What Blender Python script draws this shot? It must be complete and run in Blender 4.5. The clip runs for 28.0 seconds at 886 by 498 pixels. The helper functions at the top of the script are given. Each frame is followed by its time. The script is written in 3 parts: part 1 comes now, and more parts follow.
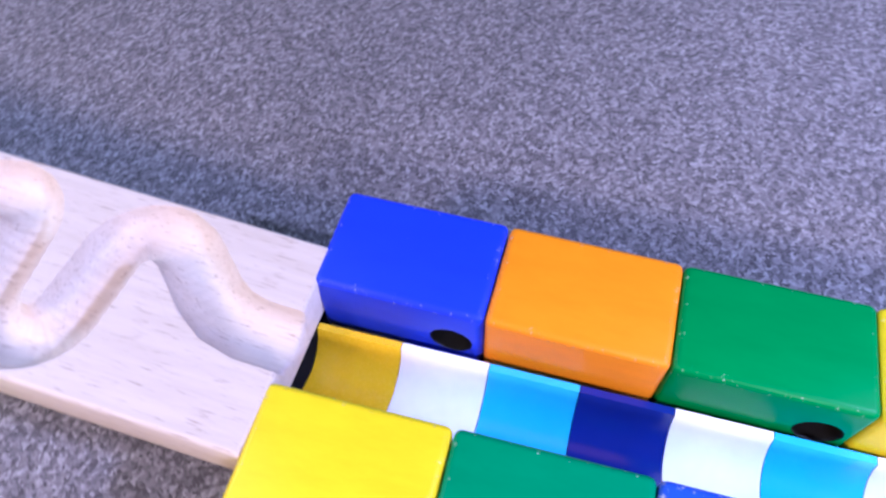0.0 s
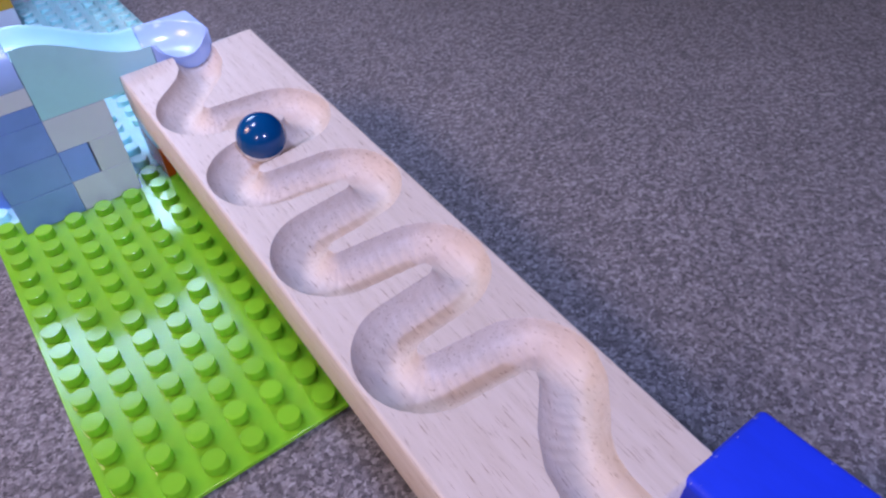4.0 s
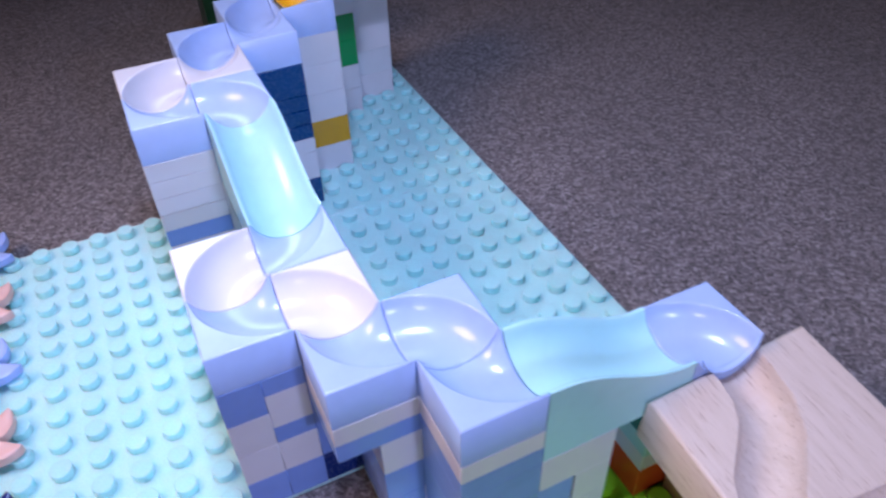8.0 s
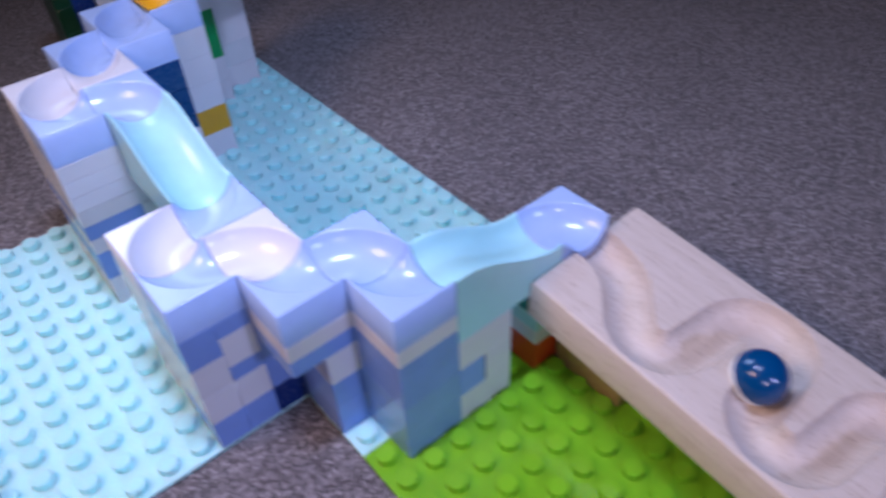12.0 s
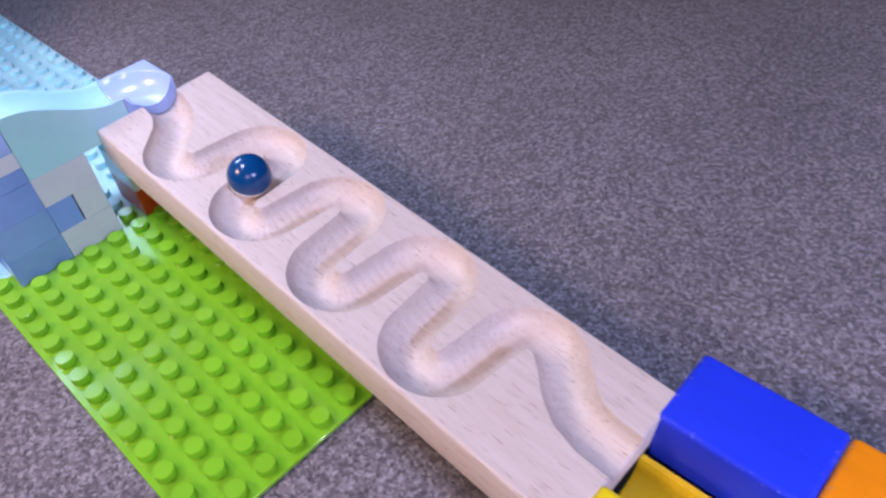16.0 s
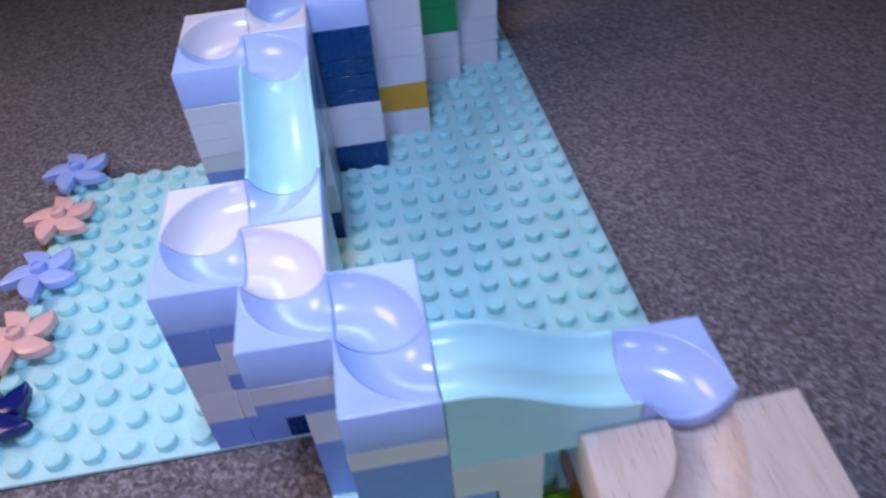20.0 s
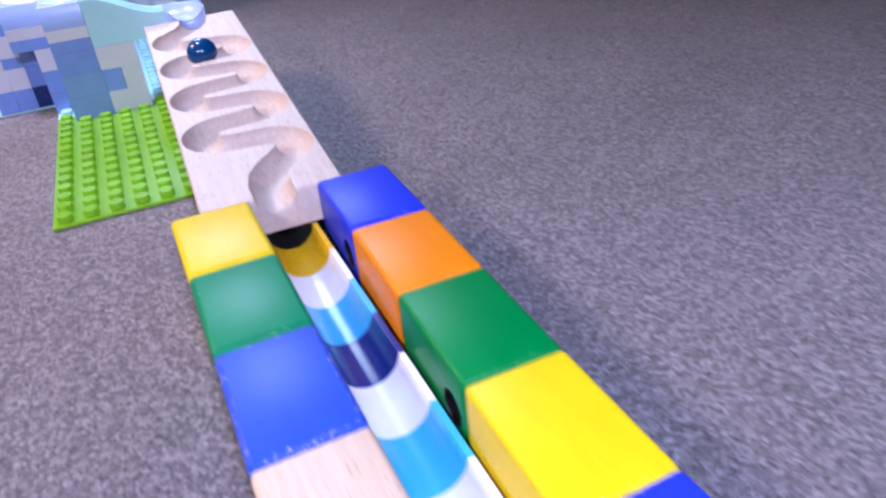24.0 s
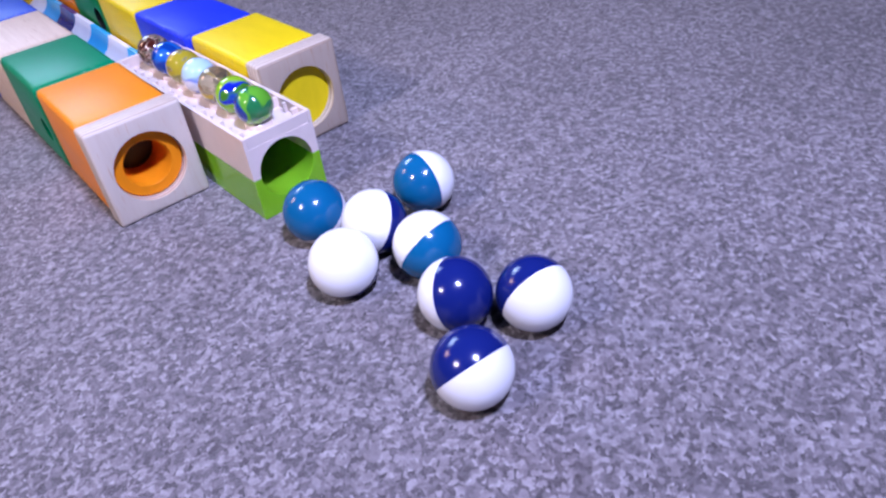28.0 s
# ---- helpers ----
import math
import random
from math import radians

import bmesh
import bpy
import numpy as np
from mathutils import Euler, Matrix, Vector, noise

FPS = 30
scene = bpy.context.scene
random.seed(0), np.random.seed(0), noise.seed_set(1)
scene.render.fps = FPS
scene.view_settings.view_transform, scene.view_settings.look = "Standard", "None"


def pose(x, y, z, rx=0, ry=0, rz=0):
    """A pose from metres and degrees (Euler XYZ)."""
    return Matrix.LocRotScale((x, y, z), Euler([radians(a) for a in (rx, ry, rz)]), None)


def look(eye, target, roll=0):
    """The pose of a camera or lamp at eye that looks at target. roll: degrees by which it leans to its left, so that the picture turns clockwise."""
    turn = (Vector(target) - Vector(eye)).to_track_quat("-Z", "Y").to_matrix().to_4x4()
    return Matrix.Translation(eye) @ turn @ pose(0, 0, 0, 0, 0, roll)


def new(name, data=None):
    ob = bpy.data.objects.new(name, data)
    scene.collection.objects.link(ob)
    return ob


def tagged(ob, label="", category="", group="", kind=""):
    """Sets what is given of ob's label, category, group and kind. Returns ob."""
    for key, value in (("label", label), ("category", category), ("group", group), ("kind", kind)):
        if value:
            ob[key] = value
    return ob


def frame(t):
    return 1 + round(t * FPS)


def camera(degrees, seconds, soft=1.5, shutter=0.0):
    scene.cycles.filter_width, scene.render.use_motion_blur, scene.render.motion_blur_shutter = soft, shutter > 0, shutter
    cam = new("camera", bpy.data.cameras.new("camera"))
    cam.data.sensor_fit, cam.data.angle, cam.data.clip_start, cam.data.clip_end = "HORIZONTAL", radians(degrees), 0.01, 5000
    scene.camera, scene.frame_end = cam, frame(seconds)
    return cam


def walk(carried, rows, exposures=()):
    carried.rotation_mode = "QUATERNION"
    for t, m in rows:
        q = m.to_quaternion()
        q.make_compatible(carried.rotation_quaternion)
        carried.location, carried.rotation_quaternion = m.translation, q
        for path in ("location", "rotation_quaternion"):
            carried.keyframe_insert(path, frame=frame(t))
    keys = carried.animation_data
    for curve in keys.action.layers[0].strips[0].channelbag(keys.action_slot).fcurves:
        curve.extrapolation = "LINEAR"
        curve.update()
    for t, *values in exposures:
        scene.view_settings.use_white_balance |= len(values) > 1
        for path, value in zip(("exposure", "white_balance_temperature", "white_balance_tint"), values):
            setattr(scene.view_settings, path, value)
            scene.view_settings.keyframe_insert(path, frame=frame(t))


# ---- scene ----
S = 0.016          # stud pitch
BH = 1.2           # brick height in studs
FLOOR_Z = -0.003

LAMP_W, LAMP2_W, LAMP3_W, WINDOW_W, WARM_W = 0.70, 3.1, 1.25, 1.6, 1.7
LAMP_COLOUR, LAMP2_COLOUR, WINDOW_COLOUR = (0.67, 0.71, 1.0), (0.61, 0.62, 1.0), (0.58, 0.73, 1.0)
CARPET_LO, CARPET_MID, CARPET_HI, CARPET_TOP = (0.044, 0.036, 0.038), (0.130, 0.110, 0.119), (0.240, 0.211, 0.222), (0.43, 0.395, 0.41)
EXPOSURES = [(0, 1.2, 5300, 14), (1, 1.32, 5450, 13), (2, 0.9, 5550, 14), (3.5, 0.55, 5600, 15), (6, 0.52, 5700, 15), (7, 0.4, 5650, 13), (8, 0.3, 5700, 13), (9, 0.08, 5550, 11), (11, 0.09, 5550, 11),
             (12.5, 0.15, 5600, 14), (13.5, 0.25, 5750, 15), (15.5, 0.75, 5900, 16), (17, 0.65, 5700, 15), (18.5, 0.65, 5650, 12), (19.2, 0.55, 5600, 12), (20, 0.03, 5600, 11), (21, -0.27, 5450, 13),
             (23.5, 0.95, 5950, 14), (25, 0.55, 5950, 14), (26, 0.3, 5900, 14), (28, 0.32, 5800, 14)]
PATH = [
    (0, (0.0286, -0.6469, 0.2520), (0.2319, -0.5789, -0.0857), -2.87),
    (0.5, (0.0330, -0.6717, 0.2417), (0.2205, -0.5589, -0.0931), -6.71),
    (1, (0.0305, -0.6498, 0.2403), (0.2202, -0.5020, -0.0793), -5.85),
    (1.5, (0.0173, -0.6089, 0.2453), (0.2144, -0.4219, -0.0483), -4.56),
    (2, (0.0227, -0.6034, 0.2380), (0.1936, -0.3775, -0.0444), -6.11),
    (2.5, (0.0181, -0.6089, 0.2383), (0.1817, -0.3669, -0.0350), -5.60),
    (3, (0.0187, -0.6112, 0.2387), (0.1798, -0.3625, -0.0301), -6.27),
    (3.5, (0.0183, -0.6231, 0.2374), (0.1793, -0.3722, -0.0292), -5.99),
    (5.5, (0.0036, -0.5595, 0.2620), (0.1792, -0.3186, -0.0046), -2.05),
    (6, (0.0002, -0.4934, 0.2681), (0.1685, -0.2441, 0.0044), -2.82),
    (6.5, (0.0051, -0.4523, 0.2739), (0.1612, -0.2024, 0.0033), -1.93),
    (7, (-0.0252, -0.4206, 0.2792), (0.1190, -0.1585, 0.0137), -2.14),
    (7.5, (-0.0420, -0.3832, 0.2804), (0.0918, -0.1129, 0.0177), -1.39),
    (8, (-0.0564, -0.3534, 0.2802), (0.0704, -0.0797, 0.0175), -1.75),
    (8.5, (-0.0678, -0.3331, 0.2801), (0.0515, -0.0596, 0.0138), -1.72),
    (9, (-0.0700, -0.3290, 0.2814), (0.0448, -0.0490, 0.0199), -2.41),
    (9.5, (-0.0815, -0.3069, 0.2785), (0.0420, -0.0265, 0.0213), -0.93),
    (10, (-0.0963, -0.2736, 0.2802), (0.0250, 0.0076, 0.0228), -1.39),
    (10.5, (-0.0906, -0.2859, 0.2790), (0.0336, -0.0061, 0.0217), -0.67),
    (11, (-0.0978, -0.3095, 0.2874), (0.0380, -0.0521, 0.0130), -2.29),
    (11.5, (-0.1129, -0.3446, 0.2875), (0.0538, -0.1045, 0.0144), -1.76),
    (12, (-0.0955, -0.3963, 0.3007), (0.0850, -0.1643, 0.0294), -3.19),
    (12.5, (-0.0513, -0.4759, 0.2846), (0.1216, -0.2344, 0.0167), -8.35),
    (13, (-0.0762, -0.5227, 0.3013), (0.1391, -0.3242, 0.0289), -3.37),
    (13.5, (-0.0638, -0.6012, 0.2951), (0.1499, -0.3875, 0.0330), -5.54),
    (15.5, (-0.0340, -0.6315, 0.2922), (0.1638, -0.4186, 0.0173), -4.89),
    (16, (-0.0279, -0.6221, 0.2886), (0.1690, -0.4137, 0.0096), -5.33),
    (16.5, (-0.0359, -0.5609, 0.2844), (0.1484, -0.3385, 0.0077), -5.46),
    (17, (-0.0512, -0.4780, 0.3015), (0.1174, -0.2485, 0.0207), -3.24),
    (17.5, (-0.0661, -0.3927, 0.3120), (0.0812, -0.1628, 0.0197), -1.73),
    (18, (-0.0387, -0.3252, 0.2994), (0.0474, -0.0667, 0.0065), -3.49),
    (18.5, (-0.0060, -0.2648, 0.2893), (0.0397, 0.0166, 0.0087), -3.22),
    (19, (0.0026, -0.2631, 0.2844), (0.0240, 0.0283, 0.0113), -3.81),
    (19.5, (0.0060, -0.3132, 0.2744), (0.0265, -0.0233, -0.0004), -3.50),
    (20, (0.0233, -0.3659, 0.2738), (0.0526, -0.0732, 0.0026), -5.17),
    (20.5, (0.0431, -0.4225, 0.2779), (0.0987, -0.1322, 0.0084), -4.82),
    (21, (0.0463, -0.5002, 0.2839), (0.1331, -0.2147, 0.0176), -3.94),
    (21.5, (0.0531, -0.5751, 0.2863), (0.1618, -0.2940, 0.0233), -3.98),
    (23.5, (0.0503, -0.8289, 0.2310), (0.1830, -0.5132, 0.0243), -5.44),
    (24, (0.0649, -0.9167, 0.2072), (0.1877, -0.5991, -0.0026), -5.82),
    (24.5, (0.0717, -0.9698, 0.2045), (0.2088, -0.6498, 0.0076), -6.35),
    (25, (0.0643, -1.0248, 0.1993), (0.2022, -0.7077, -0.0017), -6.65),
    (25.5, (0.0630, -1.0996, 0.1904), (0.2152, -0.7922, -0.0154), -6.60),
    (26, (0.0531, -1.1568, 0.1827), (0.2224, -0.8679, -0.0361), -7.03),
    (26.5, (0.0428, -1.1859, 0.1795), (0.2202, -0.9065, -0.0452), -7.39),
    (27, (0.0319, -1.2090, 0.1686), (0.2130, -0.9385, -0.0637), -7.47),
    (27.5, (0.0253, -1.2270, 0.1704), (0.2070, -0.9639, -0.0700), -7.84),
    (28, (0.0209, -1.2329, 0.1667), (0.2038, -0.9760, -0.0794), -7.54),
]

cam = camera(63.13, 28.0, soft=2.3, shutter=0.5)
walk(cam, [(t, look(eye, target, roll)) for t, eye, target, roll in PATH],
     exposures=EXPOSURES)

# ---- light ----
world = bpy.data.worlds.new("world")
scene.world = world
world.use_nodes = True
world.node_tree.nodes["Background"].inputs["Color"].default_value = (0.80, 0.76, 1.0, 1)
world.node_tree.nodes["Background"].inputs["Strength"].default_value = 0.035


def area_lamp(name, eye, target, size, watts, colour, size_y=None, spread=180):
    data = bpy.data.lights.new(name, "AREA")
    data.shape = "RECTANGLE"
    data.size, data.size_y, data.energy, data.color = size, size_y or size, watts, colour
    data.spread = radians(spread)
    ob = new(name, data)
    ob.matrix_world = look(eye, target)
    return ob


# Two added lamps stand in for one light carried with the camera.
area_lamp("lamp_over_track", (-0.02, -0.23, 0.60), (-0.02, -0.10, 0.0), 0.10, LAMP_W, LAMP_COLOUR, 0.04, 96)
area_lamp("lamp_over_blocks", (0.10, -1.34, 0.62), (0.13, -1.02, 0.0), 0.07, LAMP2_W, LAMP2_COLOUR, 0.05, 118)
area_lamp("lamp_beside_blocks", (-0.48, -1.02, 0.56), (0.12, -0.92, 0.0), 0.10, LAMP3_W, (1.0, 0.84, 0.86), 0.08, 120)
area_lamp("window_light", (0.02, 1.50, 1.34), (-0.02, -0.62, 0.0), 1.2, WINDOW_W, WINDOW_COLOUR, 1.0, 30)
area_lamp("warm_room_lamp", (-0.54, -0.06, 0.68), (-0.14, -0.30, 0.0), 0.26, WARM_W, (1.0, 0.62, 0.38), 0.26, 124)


# ---- materials ----
def material(name, colour, rough=0.5, metal=0.0, coat=0.0):
    m = bpy.data.materials.new(name)
    m.use_nodes = True
    b = m.node_tree.nodes["Principled BSDF"]
    b.inputs["Base Color"].default_value = (*colour, 1)
    b.inputs["Roughness"].default_value = rough
    b.inputs["Metallic"].default_value = metal
    b.inputs["Coat Weight"].default_value = coat
    return m


def node(m, kind, **values):
    n = m.node_tree.nodes.new(kind)
    for key, value in values.items():
        n.inputs[key].default_value = value
    return n


def link(m, a, b):
    m.node_tree.links.new(a, b)


def principled(m):
    return m.node_tree.nodes["Principled BSDF"]


def ramp(m, fac, stops):
    r = m.node_tree.nodes.new("ShaderNodeValToRGB")
    while len(r.color_ramp.elements) < len(stops):
        r.color_ramp.elements.new(0.5)
    for e, (p, c) in zip(r.color_ramp.elements, stops):
        e.position, e.color = p, (*c, 1)
    link(m, fac, r.inputs["Fac"])
    return r.outputs["Color"]


def coords(m, scale=(1, 1, 1), turn=(0, 0, 0)):
    tc = m.node_tree.nodes.new("ShaderNodeTexCoord")
    mp = m.node_tree.nodes.new("ShaderNodeMapping")
    mp.inputs["Scale"].default_value = scale
    mp.inputs["Rotation"].default_value = turn
    link(m, tc.outputs["Object"], mp.inputs["Vector"])
    return mp.outputs["Vector"]


def bump(m, height, strength, distance):
    b = node(m, "ShaderNodeBump", Strength=strength, Distance=distance)
    link(m, height, b.inputs["Height"])
    link(m, b.outputs["Normal"], principled(m).inputs["Normal"])


def plastic(name, colour, rough=0.2, mottled=0.10):
    """Glossy moulded plastic with faint scuffs and slight tint changes from piece to piece."""
    m = material(name, colour, rough)
    v = coords(m)
    big = node(m, "ShaderNodeTexNoise", Scale=55.0, Detail=3.0, Roughness=0.6)
    fine = node(m, "ShaderNodeTexNoise", Scale=900.0, Detail=4.0, Roughness=0.7)
    link(m, v, big.inputs["Vector"])
    link(m, v, fine.inputs["Vector"])
    info = m.node_tree.nodes.new("ShaderNodeObjectInfo")
    mix = m.node_tree.nodes.new("ShaderNodeMath")
    mix.operation = "MULTIPLY_ADD"
    link(m, info.outputs["Random"], mix.inputs[0])
    mix.inputs[1].default_value = 0.5
    link(m, big.outputs["Fac"], mix.inputs[2])
    low = tuple(c * (1 - mottled) for c in colour)
    high = tuple(min(1, c * (1 + mottled * 0.7)) for c in colour)
    link(m, ramp(m, mix.outputs[0], [(0.35, low), (1.0, high)]), principled(m).inputs["Base Color"])
    rr = node(m, "ShaderNodeMapRange")
    rr.inputs["To Min"].default_value, rr.inputs["To Max"].default_value = rough * 0.8, rough * 1.35
    link(m, fine.outputs["Fac"], rr.inputs["Value"])
    link(m, rr.outputs[0], principled(m).inputs["Roughness"])
    bump(m, fine.outputs["Fac"], 0.06, 0.0002)
    principled(m).inputs["IOR"].default_value = 1.5
    return m


def carpet():
    """Short loop pile in grey and brown yarns."""
    m = material("carpet", (0.2, 0.18, 0.19), 0.95)
    v = coords(m)
    warp = node(m, "ShaderNodeTexNoise", Scale=420.0, Detail=2.0)
    link(m, v, warp.inputs["Vector"])
    add = m.node_tree.nodes.new("ShaderNodeVectorMath")
    add.operation = "MULTIPLY_ADD"
    link(m, warp.outputs["Color"], add.inputs[0])
    add.inputs[1].default_value = (0.004, 0.004, 0.004)
    link(m, v, add.inputs[2])
    tuft = node(m, "ShaderNodeTexVoronoi", Scale=620.0)
    link(m, add.outputs[0], tuft.inputs["Vector"])
    mid = node(m, "ShaderNodeTexNoise", Scale=370.0, Detail=6.0, Roughness=0.78)
    link(m, v, mid.inputs["Vector"])
    sep = m.node_tree.nodes.new("ShaderNodeSeparateColor")
    link(m, tuft.outputs["Color"], sep.inputs[0])
    avg = m.node_tree.nodes.new("ShaderNodeMix")
    avg.inputs[0].default_value = 0.55
    link(m, sep.outputs[0], avg.inputs[2])
    link(m, mid.outputs["Fac"], avg.inputs[3])
    yarn = ramp(m, avg.outputs[0], [(0.22, CARPET_LO), (0.45, CARPET_MID), (0.62, CARPET_HI), (0.8, CARPET_TOP)])
    large = node(m, "ShaderNodeTexNoise", Scale=9.0, Detail=4.0)
    link(m, v, large.inputs["Vector"])
    tone = ramp(m, large.outputs["Fac"], [(0.3, (0.86, 0.86, 0.86)), (0.7, (1.1, 1.1, 1.1))])
    mul = m.node_tree.nodes.new("ShaderNodeMix")
    mul.data_type, mul.blend_type = "RGBA", "MULTIPLY"
    mul.inputs[0].default_value = 1.0
    link(m, yarn, mul.inputs[6])
    link(m, tone, mul.inputs[7])
    link(m, mul.outputs[2], principled(m).inputs["Base Color"])
    principled(m).inputs["Sheen Weight"].default_value = 0.25
    bump(m, avg.outputs[0], 0.8, 0.003)
    return m


def wood(name, light, dark, along=(1, 14, 14), fleck=0.6):
    """Pale beech: long soft grain and short dark flecks."""
    m = material(name, light, 0.5)
    v = coords(m, tuple(a * 12 for a in along))
    grain = node(m, "ShaderNodeTexNoise", Scale=1.6, Detail=6.0, Roughness=0.65, Distortion=0.4)
    link(m, v, grain.inputs["Vector"])
    v2 = coords(m, tuple(a * 38 for a in along))
    flecks = node(m, "ShaderNodeTexNoise", Scale=2.4, Detail=3.0, Roughness=0.5)
    link(m, v2, flecks.inputs["Vector"])
    base = ramp(m, grain.outputs["Fac"], [(0.3, dark), (0.62, light)])
    spot = ramp(m, flecks.outputs["Fac"], [(0.28, (fleck, fleck * 0.86, fleck * 0.74)), (0.40, (1, 1, 1))])
    mul = m.node_tree.nodes.new("ShaderNodeMix")
    mul.data_type, mul.blend_type = "RGBA", "MULTIPLY"
    mul.inputs[0].default_value = 1.0
    link(m, base, mul.inputs[6])
    link(m, spot, mul.inputs[7])
    link(m, mul.outputs[2], principled(m).inputs["Base Color"])
    bump(m, flecks.outputs["Fac"], 0.12, 0.0004)
    return m


def paint(name, colour, rough=0.36, wear=(0.72, 0.80)):
    """Lacquer over wood: slight brush unevenness, chips of tone and a soft gloss."""
    m = material(name, colour, rough)
    v = coords(m, (1, 0.25, 1))
    n = node(m, "ShaderNodeTexNoise", Scale=70.0, Detail=6.0, Roughness=0.7)
    link(m, v, n.inputs["Vector"])
    low = tuple(c * 0.86 for c in colour)
    coat = ramp(m, n.outputs["Fac"], [(0.3, low), (0.6, colour)])
    chips = node(m, "ShaderNodeTexNoise", Scale=480.0, Detail=5.0, Roughness=0.7)
    link(m, coords(m), chips.inputs["Vector"])
    worn = m.node_tree.nodes.new("ShaderNodeMix")
    worn.data_type = "RGBA"
    link(m, ramp(m, chips.outputs["Fac"], [(wear[0], (0, 0, 0)), (wear[1], (1, 1, 1))]), worn.inputs[0])
    link(m, coat, worn.inputs[6])
    worn.inputs[7].default_value = (*[0.35 * c + 0.65 * w for c, w in zip(colour, (0.70, 0.66, 0.60))], 1)
    link(m, worn.outputs[2], principled(m).inputs["Base Color"])
    f = node(m, "ShaderNodeTexNoise", Scale=420.0, Detail=5.0, Roughness=0.75)
    link(m, v, f.inputs["Vector"])
    rr = node(m, "ShaderNodeMapRange")
    rr.inputs["To Min"].default_value, rr.inputs["To Max"].default_value = rough * 0.75, rough * 1.4
    link(m, n.outputs["Fac"], rr.inputs["Value"])
    link(m, rr.outputs[0], principled(m).inputs["Roughness"])
    bump(m, f.outputs["Fac"], 0.10, 0.0004)
    principled(m).inputs["Specular IOR Level"].default_value = 0.18
    return m


def glass(name, colour, swirl, scale=60.0, clear=0.8, span=(0.52, 0.58), third=None):
    """Glass marble: a body colour, a ribbon of a second colour and, if given, patches of a third."""
    m = material(name, colour, 0.03)
    b = principled(m)
    v = coords(m)
    n = node(m, "ShaderNodeTexNoise", Scale=scale, Detail=1.0, Distortion=1.2)
    link(m, v, n.inputs["Vector"])
    lo, hi = span
    stops = [(lo - 0.03, colour), (lo, swirl), (hi, swirl), (hi + 0.03, third or colour)]
    link(m, ramp(m, n.outputs["Fac"], stops), b.inputs["Base Color"])
    t = ramp(m, n.outputs["Fac"], [(lo - 0.03, (clear,) * 3), (lo, (clear * 0.25,) * 3), (hi, (clear * 0.25,) * 3), (hi + 0.03, (clear,) * 3)])
    link(m, t, b.inputs["Transmission Weight"])
    b.inputs["IOR"].default_value = 1.5
    b.inputs["Coat Weight"].default_value = 0.8
    b.inputs["Coat Roughness"].default_value = 0.02
    return m


LILAC = plastic("lilac_plastic", (0.41, 0.54, 0.87))
WHITE = plastic("white_plastic", (0.70, 0.69, 0.74), 0.2, 0.05)
COOL_WHITE = plastic("cool_white_plastic", (0.65, 0.67, 0.72), 0.2, 0.05)
PERI = plastic("periwinkle_plastic", (0.21, 0.33, 0.72))
STEEL = plastic("steel_blue_plastic", (0.20, 0.33, 0.62))
AQUA = plastic("aqua_plastic", (0.43, 0.73, 0.77), 0.2)
PLATE_AQUA = plastic("pale_aqua_plastic", (0.48, 0.82, 0.84), 0.26)
DARK_GREEN = plastic("dark_green_plastic", (0.004, 0.035, 0.012), 0.3)
LIME = plastic("lime_plastic", (0.22, 0.50, 0.015), 0.13)
NAVY = plastic("navy_plastic", (0.008, 0.03, 0.16), 0.25)
DEEP_BLUE = plastic("deep_blue_plastic", (0.006, 0.05, 0.19), 0.25)
AMBER = plastic("amber_plastic", (0.62, 0.34, 0.01))
ORANGE_P = plastic("orange_plastic", (0.95, 0.50, 0.01), 0.28)
GREEN_P = plastic("green_plastic", (0.01, 0.26, 0.06))
RUST = plastic("orange_red_plastic", (0.55, 0.075, 0.012))
RED = plastic("red_plastic", (0.6, 0.04, 0.01))
TEAL_P = plastic("dark_teal_plastic", (0.06, 0.26, 0.26))
TAN = wood("tan_wood", (0.42, 0.28, 0.12), (0.34, 0.21, 0.08))
PINK = plastic("pink_plastic", (0.80, 0.50, 0.45), 0.3)
FLOWER_BLUE = plastic("flower_blue_plastic", (0.38, 0.50, 0.94), 0.3)
FLOWER_NAVY = plastic("flower_navy_plastic", (0.01, 0.015, 0.14), 0.2)
CYAN = plastic("cyan_plastic", (0.06, 0.45, 0.80), 0.22)
GUT_WHITE = plastic("gutter_white_plastic", (0.84, 0.84, 0.88), 0.22)
GUT_NAVY = plastic("gutter_navy_plastic", (0.01, 0.02, 0.20), 0.2)
GUT_YELLOW = plastic("gutter_yellow_plastic", (0.86, 0.55, 0.01), 0.25)
CREAM = plastic("cream_plastic", (0.73, 0.62, 0.55), 0.35)
# Black gutter brick; also shade coloured into block holes and the cup's bottom.
DARK = plastic("black_plastic_and_hole_shade", (0.01, 0.01, 0.012), 0.4)
BEECH = wood("beech", (0.65, 0.55, 0.49), (0.57, 0.47, 0.40), along=(14, 1, 14), fleck=0.6)
BLOCK_BEECH = wood("block_beech", (0.70, 0.55, 0.41), (0.61, 0.46, 0.33), along=(14, 1, 14), fleck=0.8)
PLY = wood("plywood", (0.63, 0.55, 0.46), (0.59, 0.50, 0.41), along=(14, 14, 1.2), fleck=0.93)


